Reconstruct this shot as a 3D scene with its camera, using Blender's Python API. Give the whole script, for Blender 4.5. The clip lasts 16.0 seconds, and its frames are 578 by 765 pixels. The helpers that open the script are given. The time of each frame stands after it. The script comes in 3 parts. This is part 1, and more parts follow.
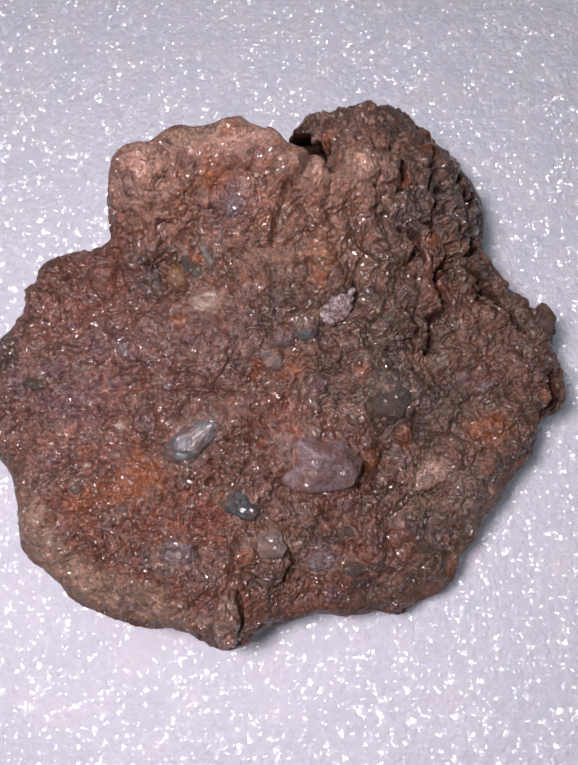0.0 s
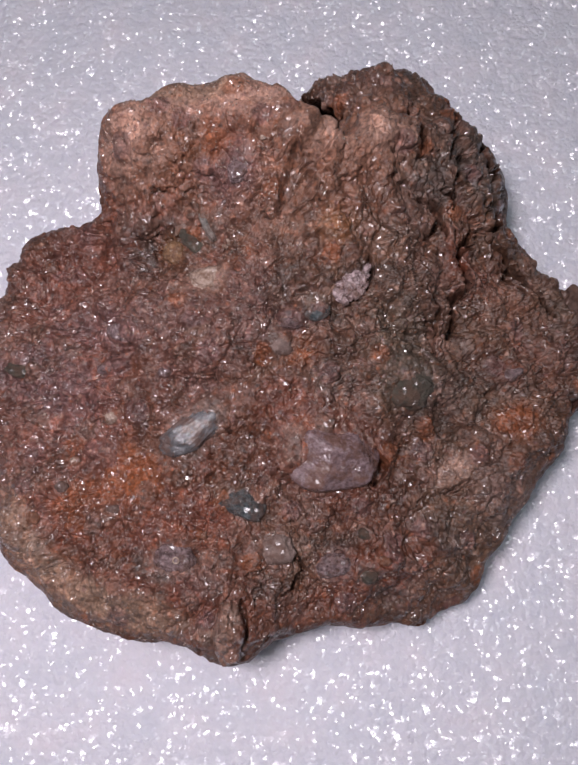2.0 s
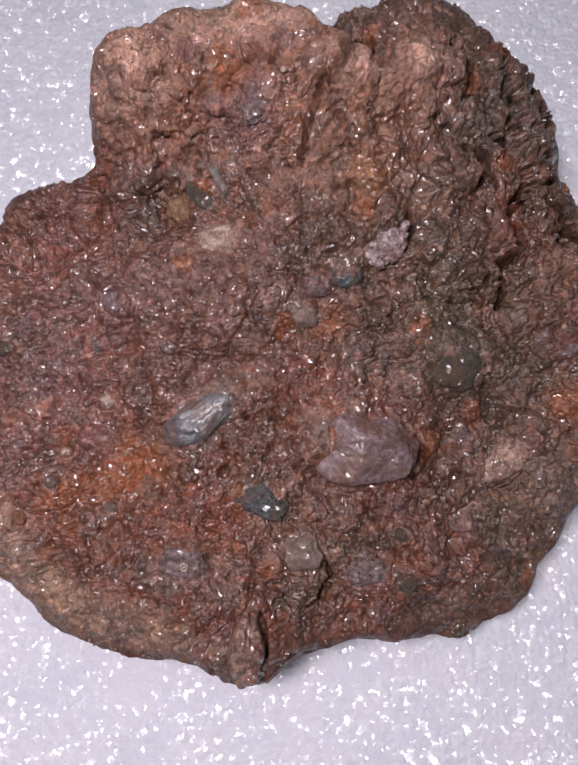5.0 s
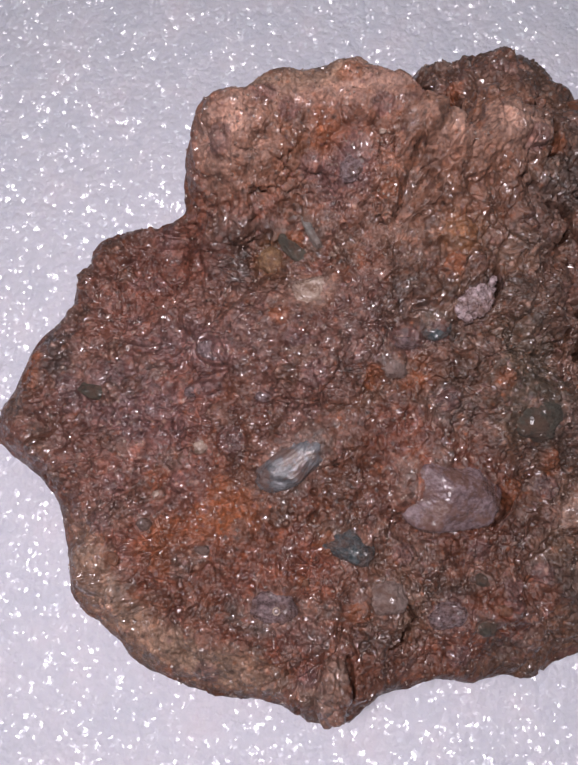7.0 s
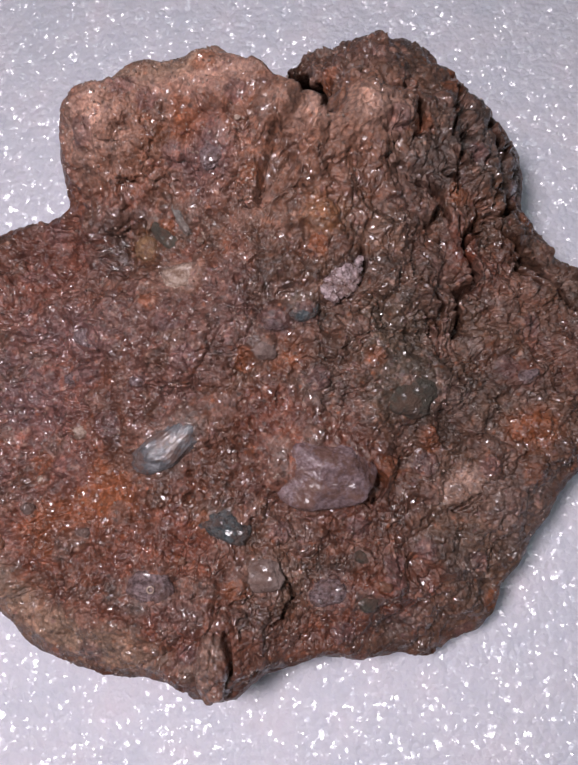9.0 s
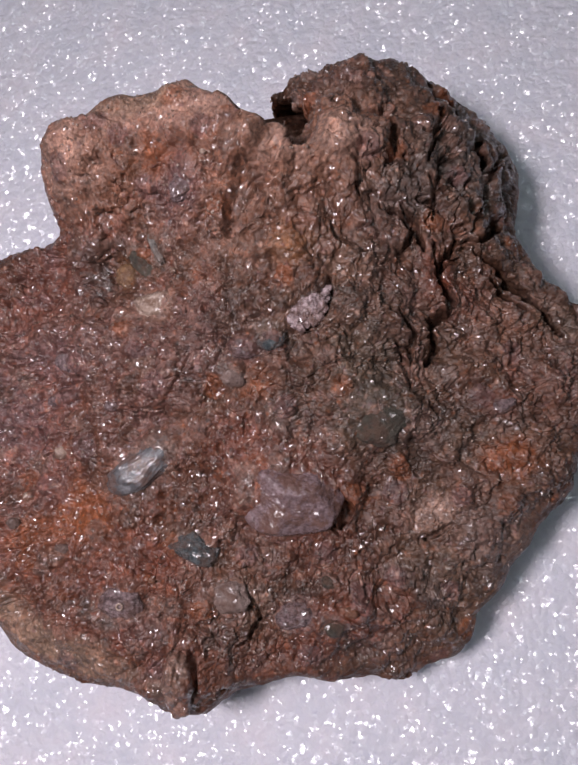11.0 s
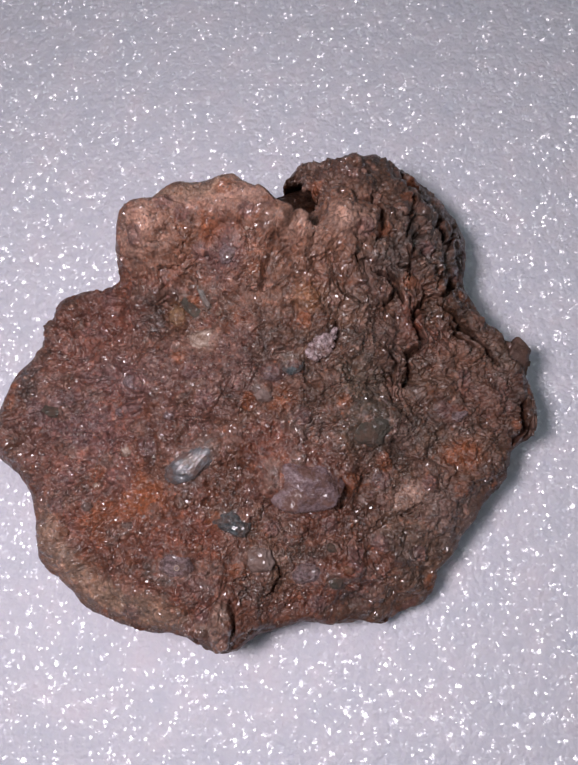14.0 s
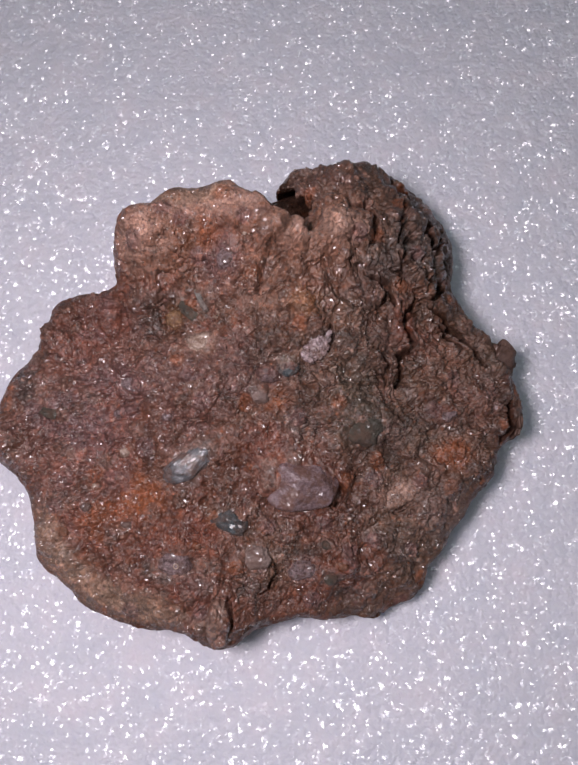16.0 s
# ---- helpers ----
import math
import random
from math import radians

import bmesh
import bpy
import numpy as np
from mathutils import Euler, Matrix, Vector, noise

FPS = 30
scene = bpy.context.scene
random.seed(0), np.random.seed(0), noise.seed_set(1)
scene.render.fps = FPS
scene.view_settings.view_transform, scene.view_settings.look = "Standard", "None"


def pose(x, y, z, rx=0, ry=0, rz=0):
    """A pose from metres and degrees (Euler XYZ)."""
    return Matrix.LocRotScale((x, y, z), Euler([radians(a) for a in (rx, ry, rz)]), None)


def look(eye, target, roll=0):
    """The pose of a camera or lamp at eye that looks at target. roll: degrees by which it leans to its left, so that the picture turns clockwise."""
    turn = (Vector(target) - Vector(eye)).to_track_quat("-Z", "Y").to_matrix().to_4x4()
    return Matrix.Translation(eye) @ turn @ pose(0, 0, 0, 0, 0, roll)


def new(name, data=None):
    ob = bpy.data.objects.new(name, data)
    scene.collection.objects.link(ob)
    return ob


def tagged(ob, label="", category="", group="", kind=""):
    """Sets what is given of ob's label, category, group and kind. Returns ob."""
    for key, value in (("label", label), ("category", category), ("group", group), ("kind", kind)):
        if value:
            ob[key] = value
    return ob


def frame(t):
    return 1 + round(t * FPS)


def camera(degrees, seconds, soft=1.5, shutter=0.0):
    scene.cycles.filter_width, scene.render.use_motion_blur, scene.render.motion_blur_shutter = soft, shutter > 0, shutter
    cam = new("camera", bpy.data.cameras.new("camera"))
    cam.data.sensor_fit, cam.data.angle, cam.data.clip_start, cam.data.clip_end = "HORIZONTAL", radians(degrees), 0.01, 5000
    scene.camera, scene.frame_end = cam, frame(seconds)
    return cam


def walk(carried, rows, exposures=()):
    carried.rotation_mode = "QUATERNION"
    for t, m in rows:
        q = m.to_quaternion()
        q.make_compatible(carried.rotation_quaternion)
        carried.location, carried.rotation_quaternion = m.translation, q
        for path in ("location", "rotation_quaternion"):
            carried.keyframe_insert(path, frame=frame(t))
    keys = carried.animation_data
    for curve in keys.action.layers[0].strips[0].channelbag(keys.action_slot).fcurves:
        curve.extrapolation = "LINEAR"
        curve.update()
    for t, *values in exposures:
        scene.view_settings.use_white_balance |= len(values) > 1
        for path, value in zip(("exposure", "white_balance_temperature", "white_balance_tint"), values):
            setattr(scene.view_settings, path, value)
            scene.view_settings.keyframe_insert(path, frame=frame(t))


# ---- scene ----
cam = camera(40.836, 16.0, soft=2.1)
PATH = [
    (0, pose(-0.00226, -0.03169, 0.12861, 14.531, -0.697, -0.070)),
    (0.5, pose(-0.00318, -0.03415, 0.12654, 14.774, -1.183, -0.164)),
    (1, pose(-0.00349, -0.03449, 0.12639, 15.499, -1.275, -0.249)),
    (1.5, pose(-0.00369, -0.03370, 0.12410, 15.420, -1.056, -0.242)),
    (2, pose(-0.00349, -0.03191, 0.11795, 15.237, -0.841, -0.123)),
    (2.5, pose(-0.00464, -0.03240, 0.11590, 15.017, -0.602, -0.079)),
    (3, pose(-0.00338, -0.02999, 0.11360, 15.127, -0.614, -0.237)),
    (3.2, pose(-0.00332, -0.03038, 0.11438, 15.293, -0.360, -0.122)),
    (5.3, pose(-0.00690, -0.02883, 0.10422, 14.195, -0.626, -0.293)),
    (5.5, pose(-0.00921, -0.02796, 0.10488, 14.180, -0.882, -0.074)),
    (6, pose(-0.01274, -0.02716, 0.10677, 14.396, -0.744, 0.317)),
    (6.5, pose(-0.01493, -0.02585, 0.10766, 14.382, -0.864, 0.529)),
    (7, pose(-0.01546, -0.02526, 0.10813, 14.491, -0.914, 0.563)),
    (7.5, pose(-0.01369, -0.02577, 0.10918, 14.667, -1.050, 0.297)),
    (8, pose(-0.00913, -0.02661, 0.11050, 14.748, -1.015, -0.072)),
    (8.5, pose(-0.00383, -0.02737, 0.10972, 14.691, -0.062, -0.267)),
    (9, pose(0.00211, -0.02776, 0.10908, 14.654, 1.888, -0.399)),
    (9.5, pose(0.00635, -0.02741, 0.10905, 14.334, 3.649, -0.166)),
    (9.7, pose(0.00813, -0.02674, 0.10889, 14.244, 4.136, 0.208)),
    (11.8, pose(0.01893, -0.02262, 0.11515, 13.507, 8.959, 2.113)),
    (12, pose(0.01974, -0.02299, 0.11795, 13.754, 8.741, 2.115)),
    (12.5, pose(0.01550, -0.02550, 0.12568, 14.105, 7.247, 2.343)),
    (13, pose(0.01136, -0.02903, 0.13395, 14.454, 4.965, 1.811)),
    (13.5, pose(0.00806, -0.02965, 0.13862, 14.291, 3.080, 1.248)),
    (14, pose(0.00450, -0.02968, 0.14047, 14.366, 1.710, 0.814)),
    (14.5, pose(0.00123, -0.02950, 0.14092, 14.100, 0.930, 0.738)),
    (15, pose(-0.00015, -0.02969, 0.14164, 14.077, 0.629, 0.692)),
    (15.5, pose(0.00050, -0.02970, 0.14230, 14.184, 0.313, 0.572)),
    (16, pose(0.00093, -0.03009, 0.14337, 14.313, -0.260, 0.164)),
]
EXPOSURES = [(0, 0.20), (0.5, 0.20), (1.0, -0.07), (1.5, -0.05), (2.5, 0.02), (3.2, 0.05), (5.5, 0.10), (6.5, 0.0), (8.5, 0.0), (9.5, 0.04), (12.0, -0.07), (13.0, -0.08), (14.0, -0.06), (16.0, -0.08)]
walk(cam, PATH, EXPOSURES)

# ---- light ----
world = bpy.data.worlds.new("room_air")
world.use_nodes = True
world.node_tree.nodes["Background"].inputs["Color"].default_value = (0.75, 0.85, 1.0, 1)
world.node_tree.nodes["Background"].inputs["Strength"].default_value = 0.035
scene.world = world


def lamp(name, kind, energy, color, m, size):
    data = bpy.data.lights.new(name, kind)
    data.energy, data.color = energy, color
    if kind == "AREA":
        data.shape, data.size = "DISK", size
    else:
        data.shadow_soft_size = size
    ob = new(name, data)
    ob.matrix_world = m
    return ob


# small fixed white lamp, unseen, standing in for a light carried beside the camera
lamp("camera_side_lamp", "AREA", 0.262, (1.0, 0.905, 0.972), look((-0.036, -0.028, 0.174), (0, 0.0, 0.0)), 0.030)
# wide unseen fill added under the ceiling to soften the shadows
lamp("ceiling_fill", "AREA", 6.7, (0.82, 0.95, 1.0), look((0.1, 0.3, 2.3), (0.1, 0.3, 0)), 1.6)

# ---- noise ----


def hashed(i, j, k, seed):
    """A number from 0 to 1 for every whole-number place."""
    h = (i.astype(np.int64) * 374761393 + j.astype(np.int64) * 668265263 + k.astype(np.int64) * 2147483647 + seed * 974634777) & 0xFFFFFFFF
    h = ((h ^ (h >> 13)) * 1274126177) & 0xFFFFFFFF
    h = ((h ^ (h >> 16)) * 2246822519) & 0xFFFFFFFF
    return ((h ^ (h >> 15)) & 0xFFFFFF) / float(0x1000000)


def grain(p, freq, seed):
    """Smooth noise from -1 to 1 at the places p."""
    q = p * freq
    f = np.floor(q)
    w = q - f
    w = w * w * w * (w * (w * 6 - 15) + 10)
    i, j, k = f[:, 0], f[:, 1], f[:, 2]
    out = np.zeros(len(p))
    for a in (0, 1):
        for b in (0, 1):
            for c in (0, 1):
                wt = (w[:, 0] if a else 1 - w[:, 0]) * (w[:, 1] if b else 1 - w[:, 1]) * (w[:, 2] if c else 1 - w[:, 2])
                out += wt * hashed(i + a, j + b, k + c, seed)
    return out * 2 - 1


def layered(p, freq, octaves, seed, fall=0.5):
    out, amp = np.zeros(len(p)), 1.0
    for n in range(octaves):
        out += amp * grain(p + 17.3 * n, freq * 2.03**n, seed + n)
        amp *= fall
    return out


def cells(p, freq, seed):
    """Distances to the nearest and second nearest of scattered seeds, and a number for the nearest one."""
    q = p * freq
    f = np.floor(q)
    best, second, who = np.full(len(p), 9.0), np.full(len(p), 9.0), np.zeros(len(p))
    for a in (-1, 0, 1):
        for b in (-1, 0, 1):
            for c in ((-1, 0, 1) if np.ptp(p[:, 2]) > 0 else (0,)):
                i, j, k = f[:, 0] + a, f[:, 1] + b, f[:, 2] + c
                d = (i + hashed(i, j, k, seed) - q[:, 0]) ** 2 + (j + hashed(i, j, k, seed + 1) - q[:, 1]) ** 2
                if np.ptp(p[:, 2]) > 0:
                    d += (k + hashed(i, j, k, seed + 2) - q[:, 2]) ** 2
                d = np.sqrt(d)
                near = d < best
                second = np.where(near, best, np.minimum(second, d))
                who = np.where(near, hashed(i, j, k, seed + 3), who)
                best = np.where(near, d, best)
    return best, second, who


def broken(p, freq, seed, step, tilt, gap, joint):
    """Relief of packed angular grains: each one lies at its own height and leans its own way, with sunken joints between."""
    q = p * freq
    f = np.floor(q)
    best, second, who = np.full(len(p), 9.0), np.full(len(p), 9.0), np.zeros(len(p))
    off = np.zeros((len(p), 2))
    for a in (-1, 0, 1):
        for b in (-1, 0, 1):
            for c in (-1, 0, 1):
                i, j, k = f[:, 0] + a, f[:, 1] + b, f[:, 2] + c
                dx, dy = q[:, 0] - i - hashed(i, j, k, seed), q[:, 1] - j - hashed(i, j, k, seed + 1)
                d = np.sqrt(dx * dx + dy * dy + (q[:, 2] - k - hashed(i, j, k, seed + 2)) ** 2)
                near = d < best
                second = np.where(near, best, np.minimum(second, d))
                who = np.where(near, hashed(i, j, k, seed + 3), who)
                off = np.where(near[:, None], np.stack([dx, dy], 1), off)
                best = np.where(near, d, best)
    way = who * 61.0
    lean = tilt * (0.3 + np.modf(who * 17.0)[0]) * (off[:, 0] * np.cos(way) + off[:, 1] * np.sin(way))
    return step * (who - 0.5) + lean - gap * (1 - ease(0.0, joint, second - best)), who


def ease(a, b, v):
    t = np.clip((v - a) / (b - a), 0, 1)
    return t * t * (3 - 2 * t)


# ---- materials ----


def nodes_of(name):
    m = bpy.data.materials.new(name)
    m.use_nodes = True
    t = m.node_tree
    return m, t, t.nodes["Principled BSDF"]


def link(t, a, b):
    t.links.new(a, b)


def noise_node(t, scale, detail=6, rough=0.6):
    n = t.nodes.new("ShaderNodeTexNoise")
    n.inputs["Scale"].default_value, n.inputs["Detail"].default_value, n.inputs["Roughness"].default_value = scale, detail, rough
    co = t.nodes.new("ShaderNodeTexCoord")
    link(t, co.outputs["Object"], n.inputs["Vector"])
    return n


def ramp(t, fac, stops):
    r = t.nodes.new("ShaderNodeValToRGB")
    while len(r.color_ramp.elements) < len(stops):
        r.color_ramp.elements.new(0.5)
    for e, (at, c) in zip(r.color_ramp.elements, stops):
        e.position, e.color = at, (*c, 1)
    link(t, fac, r.inputs["Fac"])
    return r


def blend(t, kind, fac, a, b):
    m = t.nodes.new("ShaderNodeMix")
    m.data_type, m.blend_type = "RGBA", kind
    m.inputs["Factor"].default_value = fac
    link(t, a, m.inputs["A"])
    link(t, b, m.inputs["B"])
    return m.outputs["Result"]


def relief(t, p, height, strength, distance):
    b = t.nodes.new("ShaderNodeBump")
    b.inputs["Strength"].default_value, b.inputs["Distance"].default_value = strength, distance
    link(t, height, b.inputs["Height"])
    link(t, b.outputs["Normal"], p.inputs["Normal"])


def facets(t, p, scale, tilt, weight, rough, dome=0.0):
    """Small flat facets, each leaning its own way, that glitter under a lamp."""
    v = t.nodes.new("ShaderNodeTexVoronoi")
    v.inputs["Scale"].default_value = scale
    co = t.nodes.new("ShaderNodeTexCoord")
    wob = noise_node(t, scale * 0.8, 2)
    mix = t.nodes.new("ShaderNodeVectorMath")
    mix.operation = "MULTIPLY_ADD"
    mix.inputs[1].default_value = (0.9 / scale,) * 3
    link(t, wob.outputs["Color"], mix.inputs[0])
    link(t, co.outputs["Object"], mix.inputs[2])
    link(t, mix.outputs["Vector"], v.inputs["Vector"])
    lean = t.nodes.new("ShaderNodeVectorMath")
    lean.operation = "SUBTRACT"
    lean.inputs[1].default_value = (0.5, 0.5, 0.5)
    link(t, v.outputs["Color"], lean.inputs[0])
    far = t.nodes.new("ShaderNodeVectorMath")
    far.operation = "MULTIPLY_ADD"
    far.inputs[1].default_value = (tilt,) * 3
    flat = t.nodes.new("ShaderNodeBump")
    flat.inputs["Strength"].default_value, flat.inputs["Distance"].default_value = dome, 0.0004
    flat.invert = True
    if dome:
        link(t, v.outputs["Distance"], flat.inputs["Height"])
    link(t, lean.outputs["Vector"], far.inputs[0])
    link(t, flat.outputs["Normal"], far.inputs[2])
    unit = t.nodes.new("ShaderNodeVectorMath")
    unit.operation = "NORMALIZE"
    link(t, far.outputs["Vector"], unit.inputs[0])
    link(t, unit.outputs["Vector"], p.inputs["Coat Normal"])
    p.inputs["Coat Weight"].default_value, p.inputs["Coat Roughness"].default_value = weight, rough
    return v


def grains(t, scale, stretch=0.5):
    """Packed mineral grains with ragged borders."""
    v = t.nodes.new("ShaderNodeTexVoronoi")
    v.inputs["Scale"].default_value = scale
    co = t.nodes.new("ShaderNodeTexCoord")
    mix = t.nodes.new("ShaderNodeVectorMath")
    mix.operation = "MULTIPLY_ADD"
    mix.inputs[1].default_value = (stretch / scale,) * 3
    link(t, noise_node(t, scale * 1.3, 2).outputs["Color"], mix.inputs[0])
    link(t, co.outputs["Object"], mix.inputs[2])
    link(t, mix.outputs["Vector"], v.inputs["Vector"])
    return v


def leaning(t, colour, normal, tilt):
    """The normal, leant by a colour's offset from grey."""
    off = t.nodes.new("ShaderNodeVectorMath")
    off.operation = "SUBTRACT"
    off.inputs[1].default_value = (0.5, 0.5, 0.5)
    link(t, colour, off.inputs[0])
    add = t.nodes.new("ShaderNodeVectorMath")
    add.operation = "MULTIPLY_ADD"
    add.inputs[1].default_value = (tilt,) * 3
    link(t, off.outputs["Vector"], add.inputs[0])
    link(t, normal, add.inputs[2])
    unit = t.nodes.new("ShaderNodeVectorMath")
    unit.operation = "NORMALIZE"
    link(t, add.outputs["Vector"], unit.inputs[0])
    return unit.outputs["Vector"]


def rock_material():
    m, t, p = nodes_of("rusty_ironstone")
    at = t.nodes.new("ShaderNodeAttribute")
    at.attribute_name = "mineral"
    coarse, fine = noise_node(t, 620, 8, 0.62), noise_node(t, 3000, 4, 0.65)
    sand, dust = grains(t, 1500, 0.7), grains(t, 3300, 0.7)
    a = ramp(t, coarse.outputs["Fac"], [(0.30, (0.70, 0.65, 0.64)), (0.5, (1.0, 0.96, 0.94)), (0.70, (1.34, 1.26, 1.2))])
    b = ramp(t, fine.outputs["Fac"], [(0.32, (0.66, 0.61, 0.61)), (0.5, (1.0, 1.0, 1.0)), (0.68, (1.45, 1.42, 1.38))])
    c = blend(t, "MULTIPLY", 1.0, at.outputs["Color"], a.outputs["Color"])
    c = blend(t, "MULTIPLY", 0.8, c, b.outputs["Color"])
    for cells_of, low, high, part_of in ((sand, 0.72, 1.36, 0.9), (dust, 0.70, 1.32, 0.5)):
        tone = t.nodes.new("ShaderNodeSeparateColor")
        link(t, cells_of.outputs["Color"], tone.inputs["Color"])
        k = ramp(t, tone.outputs["Red"], [(0.0, (low, low * 0.97, low * 0.98)), (0.6, (1.0, 0.99, 0.99)), (1.0, (high, high * 0.95, high * 0.93))])
        c = blend(t, "MULTIPLY", part_of, c, k.outputs["Color"])
    link(t, c, p.inputs["Base Color"])
    r = ramp(t, noise_node(t, 1500, 4).outputs["Fac"], [(0.35, (0.26, 0.26, 0.26)), (0.65, (0.50, 0.50, 0.50))])
    link(t, r.outputs["Color"], p.inputs["Roughness"])
    bump = t.nodes.new("ShaderNodeBump")
    bump.inputs["Strength"].default_value, bump.inputs["Distance"].default_value = 0.65, 0.0003
    link(t, fine.outputs["Fac"], bump.inputs["Height"])
    n = leaning(t, sand.outputs["Color"], bump.outputs["Normal"], 0.42)
    n = leaning(t, dust.outputs["Color"], n, 0.32)
    link(t, n, p.inputs["Normal"])
    facets(t, p, 1700, 1.15, 0.9, 0.15)
    for most, name in ((0.9, "Coat Weight"), (0.55, "Specular IOR Level")):
        gloss = t.nodes.new("ShaderNodeMath")
        gloss.operation = "MULTIPLY"
        gloss.inputs[1].default_value = most
        link(t, at.outputs["Alpha"], gloss.inputs[0])
        link(t, gloss.outputs["Value"], p.inputs[name])
    return m


def pebble_material(name, dark, light, rough, scale=1200, coat=0.0, crust=0.75, bump=0.7):
    m, t, p = nodes_of(name)
    n = noise_node(t, scale, 7, 0.65)
    c = ramp(t, n.outputs["Fac"], [(0.38, dark), (0.64, light)])
    rust = ramp(t, noise_node(t, 560, 8, 0.7).outputs["Fac"], [(0.3, (0.085, 0.040, 0.028)), (0.7, (0.17, 0.080, 0.050))])
    where = ramp(t, noise_node(t, 430, 9, 0.75).outputs["Fac"], [(0.47, (0, 0, 0)), (0.57, (crust,) * 3)])
    both = t.nodes.new("ShaderNodeMix")
    both.data_type = "RGBA"
    link(t, where.outputs["Color"], both.inputs["Factor"])
    link(t, c.outputs["Color"], both.inputs["A"])
    link(t, rust.outputs["Color"], both.inputs["B"])
    link(t, both.outputs["Result"], p.inputs["Base Color"])
    f = noise_node(t, 4200, 4, 0.65)
    r = ramp(t, f.outputs["Fac"], [(0.3, (rough * 0.7,) * 3), (0.7, (min(1, rough * 1.5),) * 3)])
    link(t, r.outputs["Color"], p.inputs["Roughness"])
    relief(t, p, f.outputs["Fac"], bump, 0.0004)
    facets(t, p, 1700, 0.9, coat, 0.2)
    return m


def foam_material():
    m, t, p = nodes_of("white_polyethylene_foam")
    n = noise_node(t, 130, 5)
    c = ramp(t, n.outputs["Fac"], [(0.3, (0.78, 0.785, 0.87)), (0.55, (0.84, 0.82, 0.90)), (0.75, (0.89, 0.83, 0.90))])
    link(t, c.outputs["Color"], p.inputs["Base Color"])
    p.inputs["Roughness"].default_value = 0.5
    p.inputs["Specular IOR Level"].default_value = 0.3
    p.inputs["Subsurface Weight"].default_value = 0.7
    p.inputs["Subsurface Radius"].default_value = (1.0, 1.0, 1.0)
    p.inputs["Subsurface Scale"].default_value = 0.002
    bubbles = facets(t, p, 1180, 1.4, 1.0, 0.30, 0.55)
    skin = t.nodes.new("ShaderNodeMath")
    skin.operation = "SUBTRACT"
    link(t, noise_node(t, 1500, 4, 0.6).outputs["Fac"], skin.inputs[0])
    link(t, bubbles.outputs["Distance"], skin.inputs[1])
    relief(t, p, skin.outputs["Value"], 0.5, 0.0005)
    p.inputs["Coat IOR"].default_value = 2.2
    return m


def plain_material(name, dark, light, scale, rough):
    m, t, p = nodes_of(name)
    c = ramp(t, noise_node(t, scale).outputs["Fac"], [(0.3, dark), (0.7, light)])
    link(t, c.outputs["Color"], p.inputs["Base Color"])
    p.inputs["Roughness"].default_value = rough
    return m


ROCK = rock_material()
FOAM = foam_material()
WALL = plain_material("painted_plaster", (0.62, 0.62, 0.62), (0.68, 0.67, 0.66), 3, 0.8)
BENCH = plain_material("grey_laminate", (0.30, 0.29, 0.28), (0.36, 0.35, 0.34), 12, 0.5)
UMBER = pebble_material("umber_ironstone", (0.115, 0.072, 0.074), (0.27, 0.19, 0.20), 0.19, 1600, 0.4, 0.7, 0.4)
SLATE = pebble_material("grey_glassy_slag", (0.070, 0.070, 0.076), (0.20, 0.195, 0.205), 0.10, 700, 0.5, 0.6, 0.22)
TEAL = pebble_material("dark_teal_slag", (0.030, 0.042, 0.048), (0.125, 0.14, 0.145), 0.26, 1300, 0.6, 0.6, 0.9)
ASH = pebble_material("ash_grey_stone", (0.10, 0.064, 0.054), (0.22, 0.148, 0.126), 0.36, 1300, 0.4, 0.9, 1.0)
GOLD = pebble_material("ochre_stone", (0.14, 0.070, 0.035), (0.38, 0.22, 0.115), 0.28, 1600, 0.7)
QUARTZ = pebble_material("milky_quartz", (0.30, 0.20, 0.15), (0.58, 0.45, 0.38), 0.16, 1400, 0.9, 0.6)
MAUVE = pebble_material("mauve_crystal", (0.075, 0.045, 0.045), (0.34, 0.24, 0.245), 0.24, 1700, 0.9, 0.55, 1.0)
OLIVE = pebble_material("olive_grey_stone", (0.045, 0.038, 0.029), (0.090, 0.075, 0.056), 0.6, 800, 0.3, 0.5, 1.0)
PALE_STONE = pebble_material("pale_grey_stone", (0.12, 0.105, 0.095), (0.30, 0.28, 0.26), 0.4, 1300, 0.4, 0.4, 0.8)
PINK = pebble_material("pinkish_worn_stone", (0.16, 0.105, 0.09), (0.30, 0.215, 0.19), 0.34, 1200, 0.4, 0.55, 0.9)
CORAL = pebble_material("orange_iron_oxide", (0.11, 0.045, 0.025), (0.25, 0.11, 0.065), 0.35, 1500, 0.3)
GLINT = pebble_material("clear_mineral_grain", (0.22, 0.13, 0.10), (0.52, 0.42, 0.36), 0.12, 2500, 0.8)
CRYSTAL = pebble_material("pinkish_mauve_crystal", (0.10, 0.062, 0.060), (0.52, 0.40, 0.41), 0.18, 1500, 0.9, 0.6, 0.5)
CHIP = pebble_material("rusty_broken_stone", (0.085, 0.045, 0.034), (0.17, 0.095, 0.072), 0.5, 900, 0.2, 0.6)

# ---- setting ----


def mesh_object(name, verts, faces, material, smooth=True):
    me = bpy.data.meshes.new(name)
    me.from_pydata(verts, [], faces)
    me.materials.append(material)
    if smooth:
        me.shade_smooth()
    me.update()
    return new(name, me)


